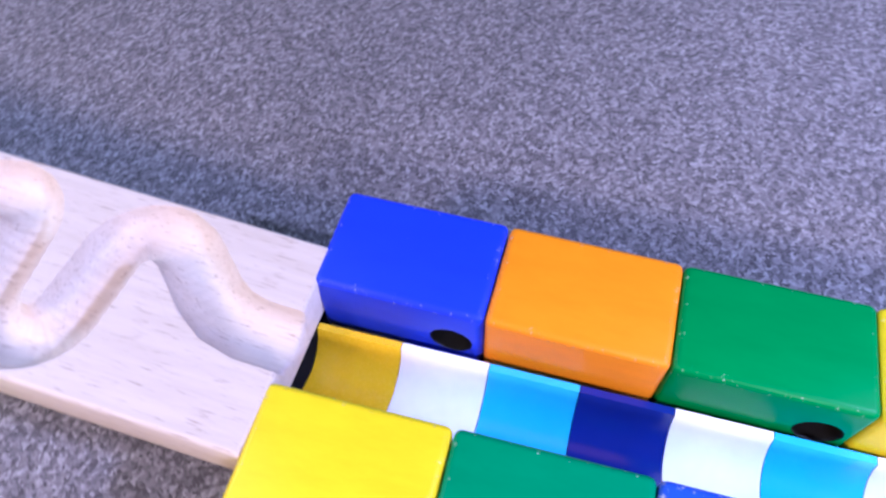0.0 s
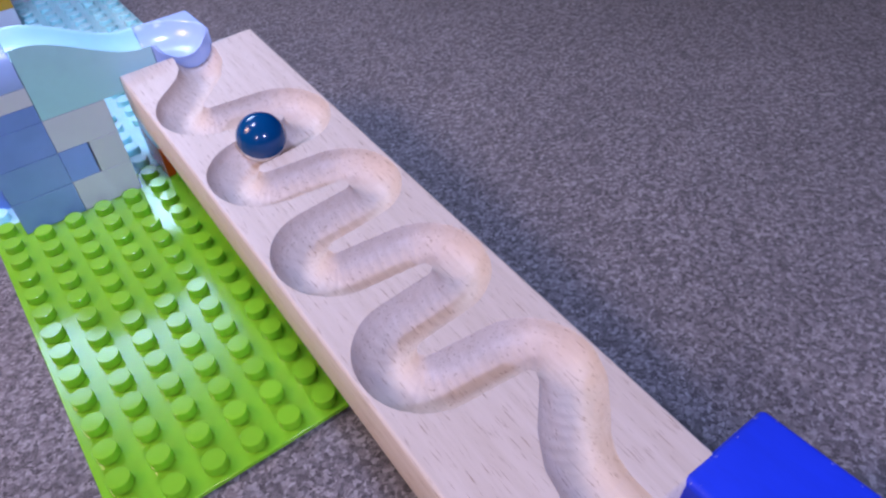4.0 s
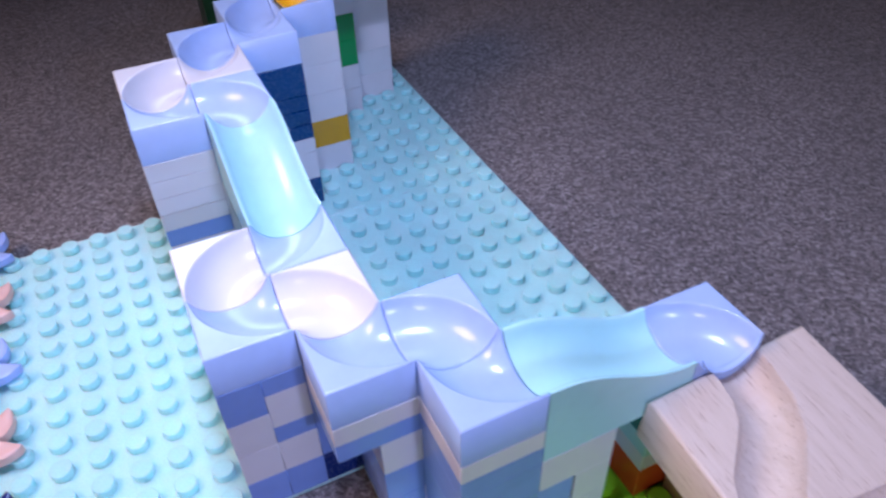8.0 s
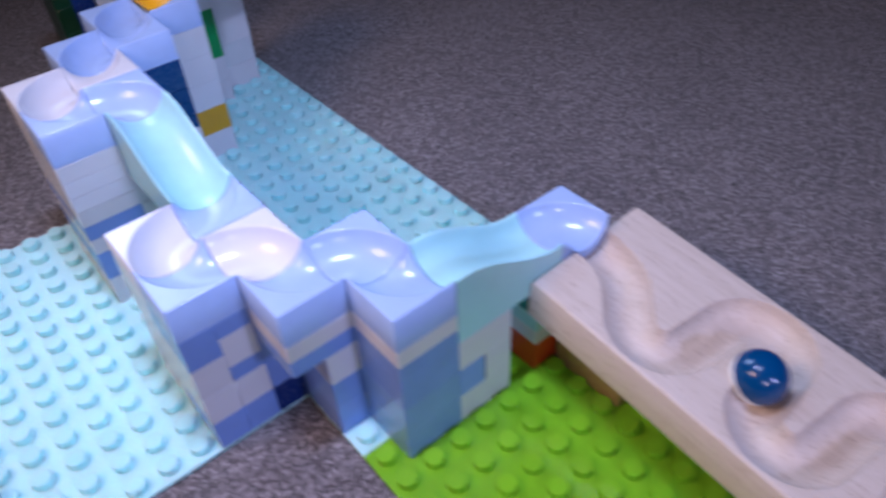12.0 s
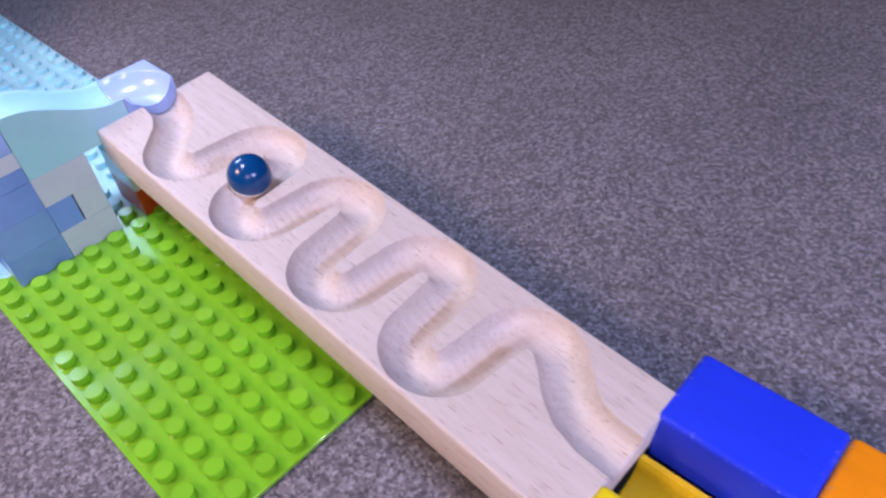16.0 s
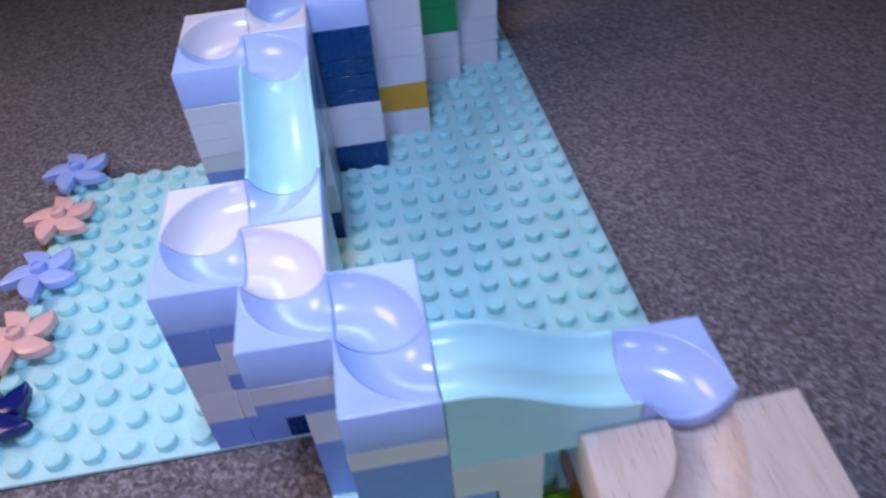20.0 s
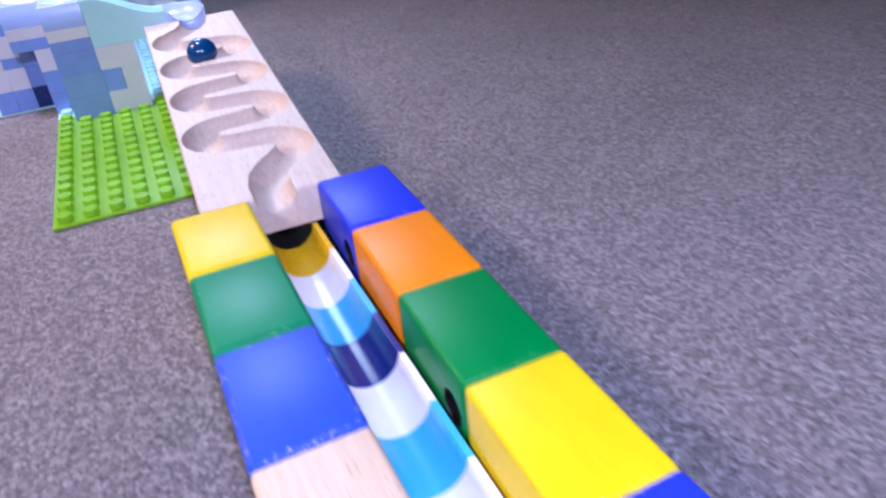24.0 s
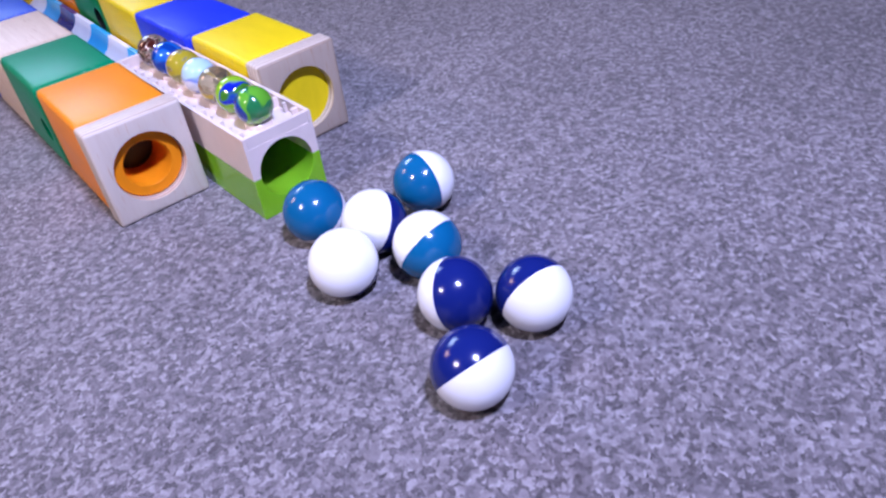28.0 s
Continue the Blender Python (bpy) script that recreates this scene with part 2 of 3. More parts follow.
def layered(m, pitch):
    """Darker glue lines between the veneers, which lie across the y axis."""
    tc = m.node_tree.nodes.new("ShaderNodeTexCoord")
    sep = m.node_tree.nodes.new("ShaderNodeSeparateXYZ")
    link(m, tc.outputs["Object"], sep.inputs[0])
    turns, wave = (m.node_tree.nodes.new("ShaderNodeMath") for _ in range(2))
    turns.operation, wave.operation = "MULTIPLY", "SINE"
    turns.inputs[1].default_value = 2 * math.pi / pitch
    link(m, sep.outputs["Y"], turns.inputs[0])
    link(m, turns.outputs[0], wave.inputs[0])
    shade = ramp(m, wave.outputs[0], [(0.2, (1, 1, 1)), (0.85, (0.62, 0.55, 0.48))])
    base = principled(m).inputs["Base Color"]
    mul = m.node_tree.nodes.new("ShaderNodeMix")
    mul.data_type, mul.blend_type = "RGBA", "MULTIPLY"
    mul.inputs[0].default_value = 1.0
    link(m, base.links[0].from_socket, mul.inputs[6])
    link(m, shade, mul.inputs[7])
    link(m, mul.outputs[2], base)


layered(PLY, 0.15 * S)
P_BLUE = paint("blue_lacquer", (0.025, 0.05, 0.72))
P_ORANGE = paint("orange_lacquer", (0.88, 0.27, 0.004))
P_GREEN = paint("green_lacquer", (0.002, 0.23, 0.05))
# Green lacquer of the left row, bluish reflected sheen mixed into its colour.
P_GREEN_SHEEN = paint("green_lacquer_with_sheen", (0.003, 0.25, 0.10))
P_YELLOW = paint("yellow_lacquer", (0.86, 0.66, 0.005))
P_LIGHT_BLUE = paint("mid_blue_lacquer", (0.03, 0.09, 0.55))
WORN_EDGE = {}
for lacquer, colour in ((P_BLUE, (0.025, 0.05, 0.72)), (P_ORANGE, (0.88, 0.27, 0.004)), (P_GREEN, (0.002, 0.23, 0.05)), (P_GREEN_SHEEN, (0.003, 0.25, 0.10)), (P_YELLOW, (0.86, 0.66, 0.005)), (P_LIGHT_BLUE, (0.03, 0.09, 0.55))):
    WORN_EDGE[lacquer.name] = paint("worn_" + lacquer.name, colour, 0.4, (0.55, 0.67) if lacquer == P_LIGHT_BLUE else (0.61, 0.70))
BALL_WHITE = plastic("ball_white", (0.82, 0.82, 0.82), 0.18, 0.03)
BALL_BLUE = plastic("ball_blue", (0.008, 0.105, 0.235), 0.15, 0.05)
BALL_NAVY = plastic("ball_navy", (0.008, 0.015, 0.13), 0.15, 0.05)
BALL_PETROL = plastic("ball_petrol", (0.005, 0.06, 0.19), 0.15, 0.05)
for soft_plastic, weight in ((PLATE_AQUA, 0.75), (LIME, 0.35)):
    principled(soft_plastic).inputs["Subsurface Weight"].default_value = weight
    principled(soft_plastic).inputs["Subsurface Radius"].default_value = (0.7, 1.0, 1.0)
    principled(soft_plastic).inputs["Subsurface Scale"].default_value = 0.005
CARPET = carpet()
WALL = plastic("wall_paint", (0.42, 0.38, 0.35), 0.8, 0.05)


# ---- mesh helpers (all in studs) ----
def mesh_object(name, bm, mat, parent=None, label="", smooth=None):
    me = bpy.data.meshes.new(name)
    bm.normal_update()
    bm.to_mesh(me)
    bm.free()
    mats = mat if isinstance(mat, (list, tuple)) else [mat]
    for q in mats:
        me.materials.append(q)
    if smooth is not None:
        me.set_sharp_from_angle(angle=radians(smooth))
        me.polygons.foreach_set("use_smooth", [True] * len(me.polygons))
    ob = new(name, me)
    if parent:
        ob.parent = parent
    if label:
        ob["label"] = label
    return ob


def part(name, bm, mat, parent, label="", smooth=None):
    return mesh_object(name, bm, mat, parent, label, smooth)


def thing(name, label, category, group="", kind=""):
    return tagged(new(name), label, category, group, kind)


def box_bm(x0, x1, y0, y1, z0, z1, bevel=0.014, segments=1, gap=0.003):
    """A bevelled box in studs, pulled in a hair so that joints show."""
    bm = bmesh.new()
    bmesh.ops.create_cube(bm, size=1.0)
    sx, sy, sz = (x1 - x0 - 2 * gap) * S, (y1 - y0 - 2 * gap) * S, (z1 - z0 - gap) * S
    bmesh.ops.scale(bm, vec=(sx, sy, sz), verts=bm.verts)
    if bevel:
        bmesh.ops.bevel(bm, geom=bm.edges[:], offset=bevel * S, segments=segments, affect="EDGES", profile=0.5)
    bmesh.ops.translate(bm, vec=((x0 + x1) / 2 * S, (y0 + y1) / 2 * S, (z0 + z1) / 2 * S), verts=bm.verts)
    return bm


def brick(parent, x0, x1, y0, y1, z0, z1, mat, label=""):
    return part("brick", box_bm(x0, x1, y0, y1, z0, z1, 0.03 if mat is DEEP_BLUE else 0.014), mat, parent, label, 40)


def height_block(x0, x1, y0, y1, nx, ny, height, zbot):
    """A block whose top follows height(X, Y), with walls down to zbot. Studs in, metres out."""
    xs, ys = np.linspace(x0, x1, nx + 1), np.linspace(y0, y1, ny + 1)
    X, Y = np.meshgrid(xs, ys, indexing="ij")
    Z = height(X, Y)
    top = np.stack([X, Y, Z], -1).reshape(-1, 3) * S
    ring = [(i, 0) for i in range(nx)] + [(nx, j) for j in range(ny)] + [(i, ny) for i in range(nx, 0, -1)] + [(0, j) for j in range(ny, 0, -1)]
    low = [(xs[i] * S, ys[j] * S, zbot * S) for i, j in ring]
    verts = [tuple(v) for v in top] + low
    idx = lambda i, j: i * (ny + 1) + j
    faces = [(idx(i, j), idx(i + 1, j), idx(i + 1, j + 1), idx(i, j + 1)) for i in range(nx) for j in range(ny)]
    n, k = len(top), len(ring)
    for a in range(k):
        b = (a + 1) % k
        faces.append((n + a, n + b, idx(*ring[b]), idx(*ring[a])))
    faces.append(tuple(range(n + k - 1, n - 1, -1)))
    me = bpy.data.meshes.new("block")
    me.from_pydata(verts, [], faces)
    bm = bmesh.new()
    bm.from_mesh(me)
    bpy.data.meshes.remove(me)
    return bm


def groove(d, half, depth, lip=0.05):
    """How far a round-bottomed channel is sunk at distance d from its middle line."""
    r = (half * half + depth * depth) / (2 * depth)
    q = np.clip(1 - (d / r) ** 2, 0, None)
    sink = r * np.sqrt(q) - (r - depth)
    return 0.5 * (sink + np.sqrt(sink * sink + lip * lip * 0.25)) * (d < half * 1.35) 


def path_distance(X, Y, pts):
    """Distance of every grid place to a polyline, and how far along it that is."""
    best = np.full(X.shape, 1e9)
    along = np.zeros(X.shape)
    run = 0.0
    for (ax, ay), (bx, by) in zip(pts[:-1], pts[1:]):
        dx, dy = bx - ax, by - ay
        n2 = dx * dx + dy * dy
        t = np.clip(((X - ax) * dx + (Y - ay) * dy) / n2, 0, 1)
        d = np.hypot(X - ax - t * dx, Y - ay - t * dy)
        m = d < best
        best = np.where(m, d, best)
        along = np.where(m, run + t * math.sqrt(n2), along)
        run += math.sqrt(n2)
    return best, along


HALF, DEPTH = 0.93, 0.68


def curve_tile(parent, x0, y0, ztop, corner, mat, label="", name="curve_tile"):
    """A 2 x 2 track tile with a quarter-turn channel round one of its corners (cx, cy in 0 or 2)."""
    cx, cy = x0 + corner[0], y0 + corner[1]

    def height(X, Y):
        d = np.abs(np.hypot(X - cx, Y - cy) - 1.0)
        edge = np.minimum(np.minimum(X - x0, x0 + 2 - X), np.minimum(Y - y0, y0 + 2 - Y)) - g
        return ztop - groove(d, HALF, DEPTH, 0.03) - 0.03 * np.clip(1 - edge / 0.03, 0, 1)
    g = 0.012
    return part(name, height_block(x0 + g, x0 + 2 - g, y0 + g, y0 + 2 - g, 64, 64, height, ztop - BH + 0.012), mat, parent, label, 50)


def chute(parent, start, axis, ztop, length, mat, drop=BH):
    """A straight trough that falls by one brick along its length; axis 'x' runs to +x, 'y' to -y."""
    def profile(s):
        q = np.clip((s - 0.3) / (length - 0.6), 0, 1)
        return ztop - drop * q * q * (3 - 2 * q)

    def height_x(X, Y):
        return profile(X - start[0]) - groove(np.abs(Y - start[1] - 1.0), 0.90, 0.70, 0.03)

    def height_y(X, Y):
        return profile(start[1] - Y) - groove(np.abs(X - start[0] - 1.0), 0.90, 0.70, 0.03)
    g = 0.012
    if axis == "x":
        bm = height_block(start[0] + g, start[0] + length - g, start[1] + g, start[1] + 2 - g, 60, 40, height_x, ztop - 2 * BH + 0.012)
    else:
        bm = height_block(start[0] + g, start[0] + 2 - g, start[1] - length + g, start[1] - g, 40, 60, height_y, ztop - 2 * BH + 0.012)
    return part("chute", bm, mat, parent, "", 50)


def lip(parent, x, y0, length, ztop, mat, half=0.86, depth=0.66, thick=0.11):
    """A tongue that carries a channel's floor on towards -y, rounded in plan."""
    bm = bmesh.new()
    n, k = 28, 10
    rows = []
    for i in range(n + 1):
        w = half * (2 * i / n - 1)
        z = ztop - float(groove(np.array(abs(w)), half, depth, 0.0))
        reach = length * max(0.0, 1 - abs(w / half) ** 2.6) ** 0.45 + 0.03
        top = [bm.verts.new(((x + w) * S, (y0 - reach * j / k) * S, z * S)) for j in range(k + 1)]
        low = [bm.verts.new(((x + w) * S, (y0 - (reach - 0.02) * j / k) * S, (z - thick) * S)) for j in range(k + 1)]
        rows.append((top, low))
    for (t0, l0), (t1, l1) in zip(rows[:-1], rows[1:]):
        for j in range(k):
            bm.faces.new((t0[j], t1[j], t1[j + 1], t0[j + 1]))
            bm.faces.new((l0[j], l0[j + 1], l1[j + 1], l1[j]))
        bm.faces.new((t0[k], t1[k], l1[k], l0[k]))
        bm.faces.new((t0[0], l0[0], l1[0], t1[0]))
    for t0, l0 in (rows[0], rows[-1]):
        for j in range(k):
            bm.faces.new((t0[j], t0[j + 1], l0[j + 1], l0[j]))
    bmesh.ops.recalc_face_normals(bm, faces=bm.faces)
    return part("spout", bm, mat, parent, "", 50)


def bend_shell(parent, cx, cy, ztop, mat, half=0.90, depth=0.66, thick=0.13):
    """A thin-walled quarter-turn trough round the corner (cx, cy), from its +y side to its -x side."""
    bm = bmesh.new()
    n, k = 24, 20
    rows = []
    for i in range(n + 1):
        w = half * (2 * i / n - 1)
        z = ztop - float(groove(np.array(abs(w)), half, depth, 0.0))
        top, under = [], []
        for j in range(k + 1):
            a = radians(90 + 90 * j / k)
            c, s = math.cos(a), math.sin(a)
            top.append(bm.verts.new(((cx + (1 + w) * c) * S, (cy + (1 + w) * s) * S, z * S)))
            q = 1 + w * (1 + thick / half)
            under.append(bm.verts.new(((cx + q * c) * S, (cy + q * s) * S, (z - thick * (1 - abs(w / half) ** 3)) * S)))
        rows.append((top, under))
    for (t0, l0), (t1, l1) in zip(rows[:-1], rows[1:]):
        for j in range(k):
            bm.faces.new((t0[j], t1[j], t1[j + 1], t0[j + 1]))
            bm.faces.new((l0[j], l0[j + 1], l1[j + 1], l1[j]))
        for j in (0, k):
            bm.faces.new((t0[j], t1[j], l1[j], l0[j]))
    for t0, l0 in (rows[0], rows[-1]):
        for j in range(k):
            bm.faces.new((t0[j], t0[j + 1], l0[j + 1], l0[j]))
    bmesh.ops.recalc_face_normals(bm, faces=bm.faces)
    return part("bend", bm, mat, parent, "", 50)


def lathe(profile, segments=24):
    """Turn a list of (radius, z) round the z axis; studs in, metres out."""
    bm = bmesh.new()
    rings = []
    for r, z in profile:
        if r < 1e-6:
            rings.append([bm.verts.new((0, 0, z * S))])
        else:
            rings.append([bm.verts.new((r * S * math.cos(2 * math.pi * i / segments), r * S * math.sin(2 * math.pi * i / segments), z * S)) for i in range(segments)])
    for a, b in zip(rings[:-1], rings[1:]):
        for i in range(segments):
            j = (i + 1) % segments
            if len(a) == 1 and len(b) == 1:
                continue
            if len(a) == 1:
                bm.faces.new((a[0], b[i], b[j]))
            elif len(b) == 1:
                bm.faces.new((a[i], a[j], b[0]))
            else:
                bm.faces.new((a[i], a[j], b[j], b[i]))
    bmesh.ops.recalc_face_normals(bm, faces=bm.faces)
    return bm


# ---- room ----
def plane_box(name, lo, hi, mat, label, category, bevel=0.0):
    bm = bmesh.new()
    bmesh.ops.create_cube(bm, size=1.0)
    bmesh.ops.scale(bm, vec=[b - a for a, b in zip(lo, hi)], verts=bm.verts)
    bmesh.ops.translate(bm, vec=[(a + b) / 2 for a, b in zip(lo, hi)], verts=bm.verts)
    return tagged(mesh_object(name, bm, mat), label, category, kind="structure")


plane_box("floor", (-2.5, -3.2, FLOOR_Z - 0.02), (2.7, 1.6, FLOOR_Z), CARPET, "grey-brown speckled loop-pile carpet on the floor", "carpet")
plane_box("wall_north", (-2.5, 1.6, FLOOR_Z), (2.7, 1.7, 2.4), WALL, "plain pale wall", "wall")
plane_box("wall_south", (-2.5, -3.3, FLOOR_Z), (2.7, -3.2, 2.4), WALL, "plain pale wall", "wall")
plane_box("wall_east", (2.7, -3.3, FLOOR_Z), (2.8, 1.7, 2.4), WALL, "plain pale wall", "wall")
plane_box("wall_west", (-2.6, -3.3, FLOOR_Z), (-2.5, 1.7, 2.4), WALL, "plain pale wall", "wall")
plane_box("ceiling", (-2.6, -3.3, 2.4), (2.8, 1.7, 2.5), WALL, "plain pale ceiling", "ceiling")


# ---- base plates ----
def stud_mesh(mat):
    bm = lathe([(0.30, 0.0), (0.30, 0.255), (0.285, 0.278), (0.0, 0.280)], 22)
    me = bpy.data.meshes.new("stud")
    bm.to_mesh(me)
    bm.free()
    me.materials.append(mat)
    me.set_sharp_from_angle(angle=radians(25))
    me.polygons.foreach_set("use_smooth", [True] * len(me.polygons))
    return me


def base_plate(x0, x1, y0, y1, mat, label, covered):
    p = thing("base_plate", label, "base plate")
    bm = box_bm(x0, x1, y0, y1, -0.15, 0.0, 0.02, 1, 0.01)
    part("plate", bm, mat, p, "", 40)
    me = stud_mesh(mat)
    for i in range(x0, x1):
        for j in range(y0, y1):
            x, y = i + 0.5, j + 0.5
            if any(a < x < b and c < y < d for a, b, c, d in covered):
                continue
            ob = new("stud", me)
            ob.location = (x * S, y * S, 0)
            ob.parent = p
    return p


FOOT = [(-4, -2, -11, -7), (-1, 0, -13, -11), (0, 2, -15, -11), (2, 4, -15, -13), (5, 9, -15.08, -13.08), (5.8, 8.3, -17.82, -15.2), (-2, 0, -9, -7),
        (-4, -2, -3, 1), (-2, 0, -3, 3), (0, 2, 1, 5), (2, 4, 3, 7), (4, 6, 7, 9), (6, 8, 8, 10)]
base_plate(-11, -1, -11, 3, PLATE_AQUA, "pale aqua plastic studded base plate on the carpet", FOOT)
base_plate(-1, 9, -14, 0, PLATE_AQUA, "pale aqua plastic studded base plate under the track", FOOT)
base_plate(-1, 9, 0, 14, PLATE_AQUA, "pale aqua plastic studded base plate under the tall towers", FOOT)
base_plate(-1, 9, -28, -14, LIME, "lime green plastic studded base plate under the wooden ramp", FOOT)


# ---- towers with curve tiles ----
def tower(label):
    return thing("brick_tower", label, "brick tower", "towers of the marble run")


def stack(parent, x0, x1, y0, y1, rows, z=0.0):
    for h, mat in rows:
        brick(parent, x0, x1, y0, y1, z, z + h, mat)
        z += h
    return z


# U-turn at the foot of the upper chute
t = tower("lilac and white brick tower with a U-turn channel on top")
stack(t, -4, -3, -11, -9, [(1.2, PERI), (1.2, WHITE), (1.2, WHITE), (1.2, PERI)])
stack(t, -3, -2, -11, -9, [(1.2, PERI), (1.2, WHITE), (0.6, PERI), (1.2, WHITE), (0.6, PERI)])
stack(t, -4, -2, -9, -7, [(1.2, WHITE), (1.2, COOL_WHITE), (1.2, WHITE), (1.2, COOL_WHITE)])
curve_tile(t, -4, -11, 6.0, (2, 2), LILAC)
curve_tile(t, -4, -9, 6.0, (2, 0), WHITE)

# S-bend tile that overhangs the gap
t = tower("white and lilac S-bend tower overhanging the gap between plates")
stack(t, -1, 0, -13, -11, [(1.2, PERI), (1.2, PERI), (1.2, WHITE)])
stack(t, -2, 0, -13, -9, [(0.6, PERI), (0.6, WHITE)], 3.6)
stack(t, -2, 0, -11, -9, [(1.2, NAVY), (1.2, PERI), (1.2, PERI)])
curve_tile(t, -2, -13, 6.0, (2, 2), LILAC)
curve_tile(t, -2, -11, 6.0, (0, 0), WHITE)

# corner tower at the green plate
t = tower("tall periwinkle brick tower with lilac curve tiles")
stack(t, 0, 2, -15, -13, [(1.2, STEEL), (1.2, STEEL), (1.2, PERI), (0.6, PERI), (0.6, WHITE)])
stack(t, 0, 2, -13, -11, [(1.2, WHITE), (1.2, PERI), (1.2, WHITE), (0.6, PERI), (0.6, WHITE)])
curve_tile(t, 0, -15, 6.0, (2, 2), LILAC)
curve_tile(t, 0, -13, 6.0, (0, 0), LILAC)

# lower chute with its pillar and end tile
t = tower("aqua chute on a white pillar with a lilac spout")
stack(t, 2, 4, -15, -13, [(1.2, COOL_WHITE)])
brick(t, 2, 2.95, -15, -13, 1.2, 2.4, PERI)
brick(t, 3.0, 4, -15, -13, 1.2, 2.4, COOL_WHITE)
brick(t, 2, 4, -15, -13, 2.4, 3.6, COOL_WHITE)
chute(t, (2, -15), "x", 6.0, 4, AQUA)
curve_tile(t, 6, -15, 4.8, (0, 0), LILAC)
lip(t, 7.0, -14.99, 0.10, 4.8, LILAC, thick=0.05)
brick(t, 6, 8, -15, -13, 3.0, 3.6, AQUA)

t = thing("ramp_support", "stack of orange-red, white and aqua bricks under the spout", "brick stack")
brick(t, 5, 9, -15.08, -13.08, 0, 1.2, RUST)
brick(t, 5, 9, -15.08, -13.08, 1.2, 1.8, COOL_WHITE)
brick(t, 5, 7, -15.08, -13.08, 1.8, 2.4, AQUA)
brick(t, 5, 7, -15.08, -13.08, 2.4, 3.0, TEAL_P)

t = thing("ramp_prop", "plain tan wooden block propping the ramp's upper end", "wooden block")
part("block", box_bm(5.83, 8.3, -17.82, -15.2, 0.0, 2.58, 0.05, 2), TAN, t, "", 40)

# upper chute
t = tower("long aqua chute between lilac tiles")
curve_tile(t, -2, -3, 7.2, (0, 0), LILAC)
chute(t, (-2, -3), "y", 7.2, 4, AQUA)
curve_tile(t, -2, -9, 6.0, (0, 2), LILAC)
stack(t, -2, 0, -9, -7, [(1.2, WHITE), (1.2, GREEN_P), (1.2, WHITE), (1.2, COOL_WHITE)])
stack(t, -2, 0, -3, -1, [(1.2, NAVY), (1.2, COOL_WHITE), (1.2, WHITE), (1.2, WHITE), (1.2, PERI)])

# U-turn at the head of the upper chute
t = tower("white brick tower with lilac bands and a U-turn channel")
for y0, y1 in ((-3, -1), (-1, 1)):
    stack(t, -4, -2, y0, y1, [(1.2, WHITE), (1.2, PERI), (0.6, WHITE), (0.6, PERI), (0.6, WHITE), (0.6, WHITE), (0.6, WHITE), (0.6, WHITE)])
curve_tile(t, -4, -3, 7.2, (2, 2), LILAC)
curve_tile(t, -4, -1, 7.2, (2, 0), WHITE)

t = tower("white brick tower with a white and lilac S-bend tile")
for y0, y1 in ((-1, 1), (1, 3)):
    stack(t, -2, 0, y0, y1, [(1.2, WHITE)] * 5)
curve_tile(t, -2, -1, 7.2, (0, 2), WHITE)
curve_tile(t, -2, 1, 7.2, (2, 0), LILAC)

t = tower("dark blue and white brick tower with lilac tiles")
for y0, y1 in ((1, 3), (3, 5)):
    stack(t, 0, 2, y0, y1, [(1.2, DEEP_BLUE), (1.2, WHITE), (0.6, WHITE), (0.6, DEEP_BLUE), (0.6, DEEP_BLUE), (0.6, DEEP_BLUE), (1.2, DEEP_BLUE)])
curve_tile(t, 0, 1, 7.2, (0, 2), LILAC)
curve_tile(t, 0, 3, 7.2, (2, 0), LILAC)

t = tower("white brick tower with an amber band and a lilac tile")
for y0, y1 in ((3, 5), (5, 7)):
    stack(t, 2, 4, y0, y1, [(1.2, WHITE), (1.2, AMBER), (1.2, WHITE), (1.2, WHITE), (1.2, WHITE)])
curve_tile(t, 2, 3, 7.2, (0, 2), LILAC)
brick(t, 2, 4, 5, 7, 6.0, 6.54, LILAC)

t = tower("white tower with a dark green band under the orange chute")
stack(t, 4, 6, 7, 9, [(1.2, WHITE), (1.2, WHITE), (1.2, GREEN_P), (1.2, GREEN_P), (1.2, WHITE), (0.6, WHITE)])

t = tower("plain white tower with a bright green tile")
stack(t, 6, 8, 8, 10, [(1.2, WHITE), (1.2, COOL_WHITE), (1.2, WHITE), (1.2, WHITE), (1.2, WHITE), (0.6, COOL_WHITE)])
brick(t, 5.78, 7.7, 6, 10, 6.62, 7.8, LIME)

t = tower("orange curved chute with a rounded spout")
bend_shell(t, 4, 5.2, 7.54, ORANGE_P, 0.97, 0.86, 0.14)
brick(t, 4, 5.76, 5.3, 8, 6.62, 8.1, ORANGE_P)
lip(t, 3.0, 5.21, 1.15, 7.54, ORANGE_P, 0.97, 0.86, 0.13)

t = tower("far tower of dark green, navy and white bricks")
stack(t, 0.5, 1.3, 12, 14, [(1.2, AMBER)] + [(1.2, DARK_GREEN)] * 6)
stack(t, 1.3, 2.3, 12, 14, [(1.2, NAVY)] * 5 + [(0.6, RED), (1.2, NAVY)])
stack(t, 2.4, 4, 12, 14, [(1.2, WHITE), (1.2, WHITE), (1.2, RED), (1.2, WHITE), (1.2, WHITE), (1.2, COOL_WHITE)])
brick(t, 2.0, 4, 11.6, 14, 7.2, 8.4, PLATE_AQUA)


# ---- wooden ramp ----
RAMP_W, RAMP_L, RAMP_T = 4.80, 20.5, 1.4


def arc(cx, cy, r, a0, a1, n=14):
    return [(cx + r * math.cos(radians(a0 + (a1 - a0) * i / n)), cy + r * math.sin(radians(a0 + (a1 - a0) * i / n))) for i in range(n + 1)]


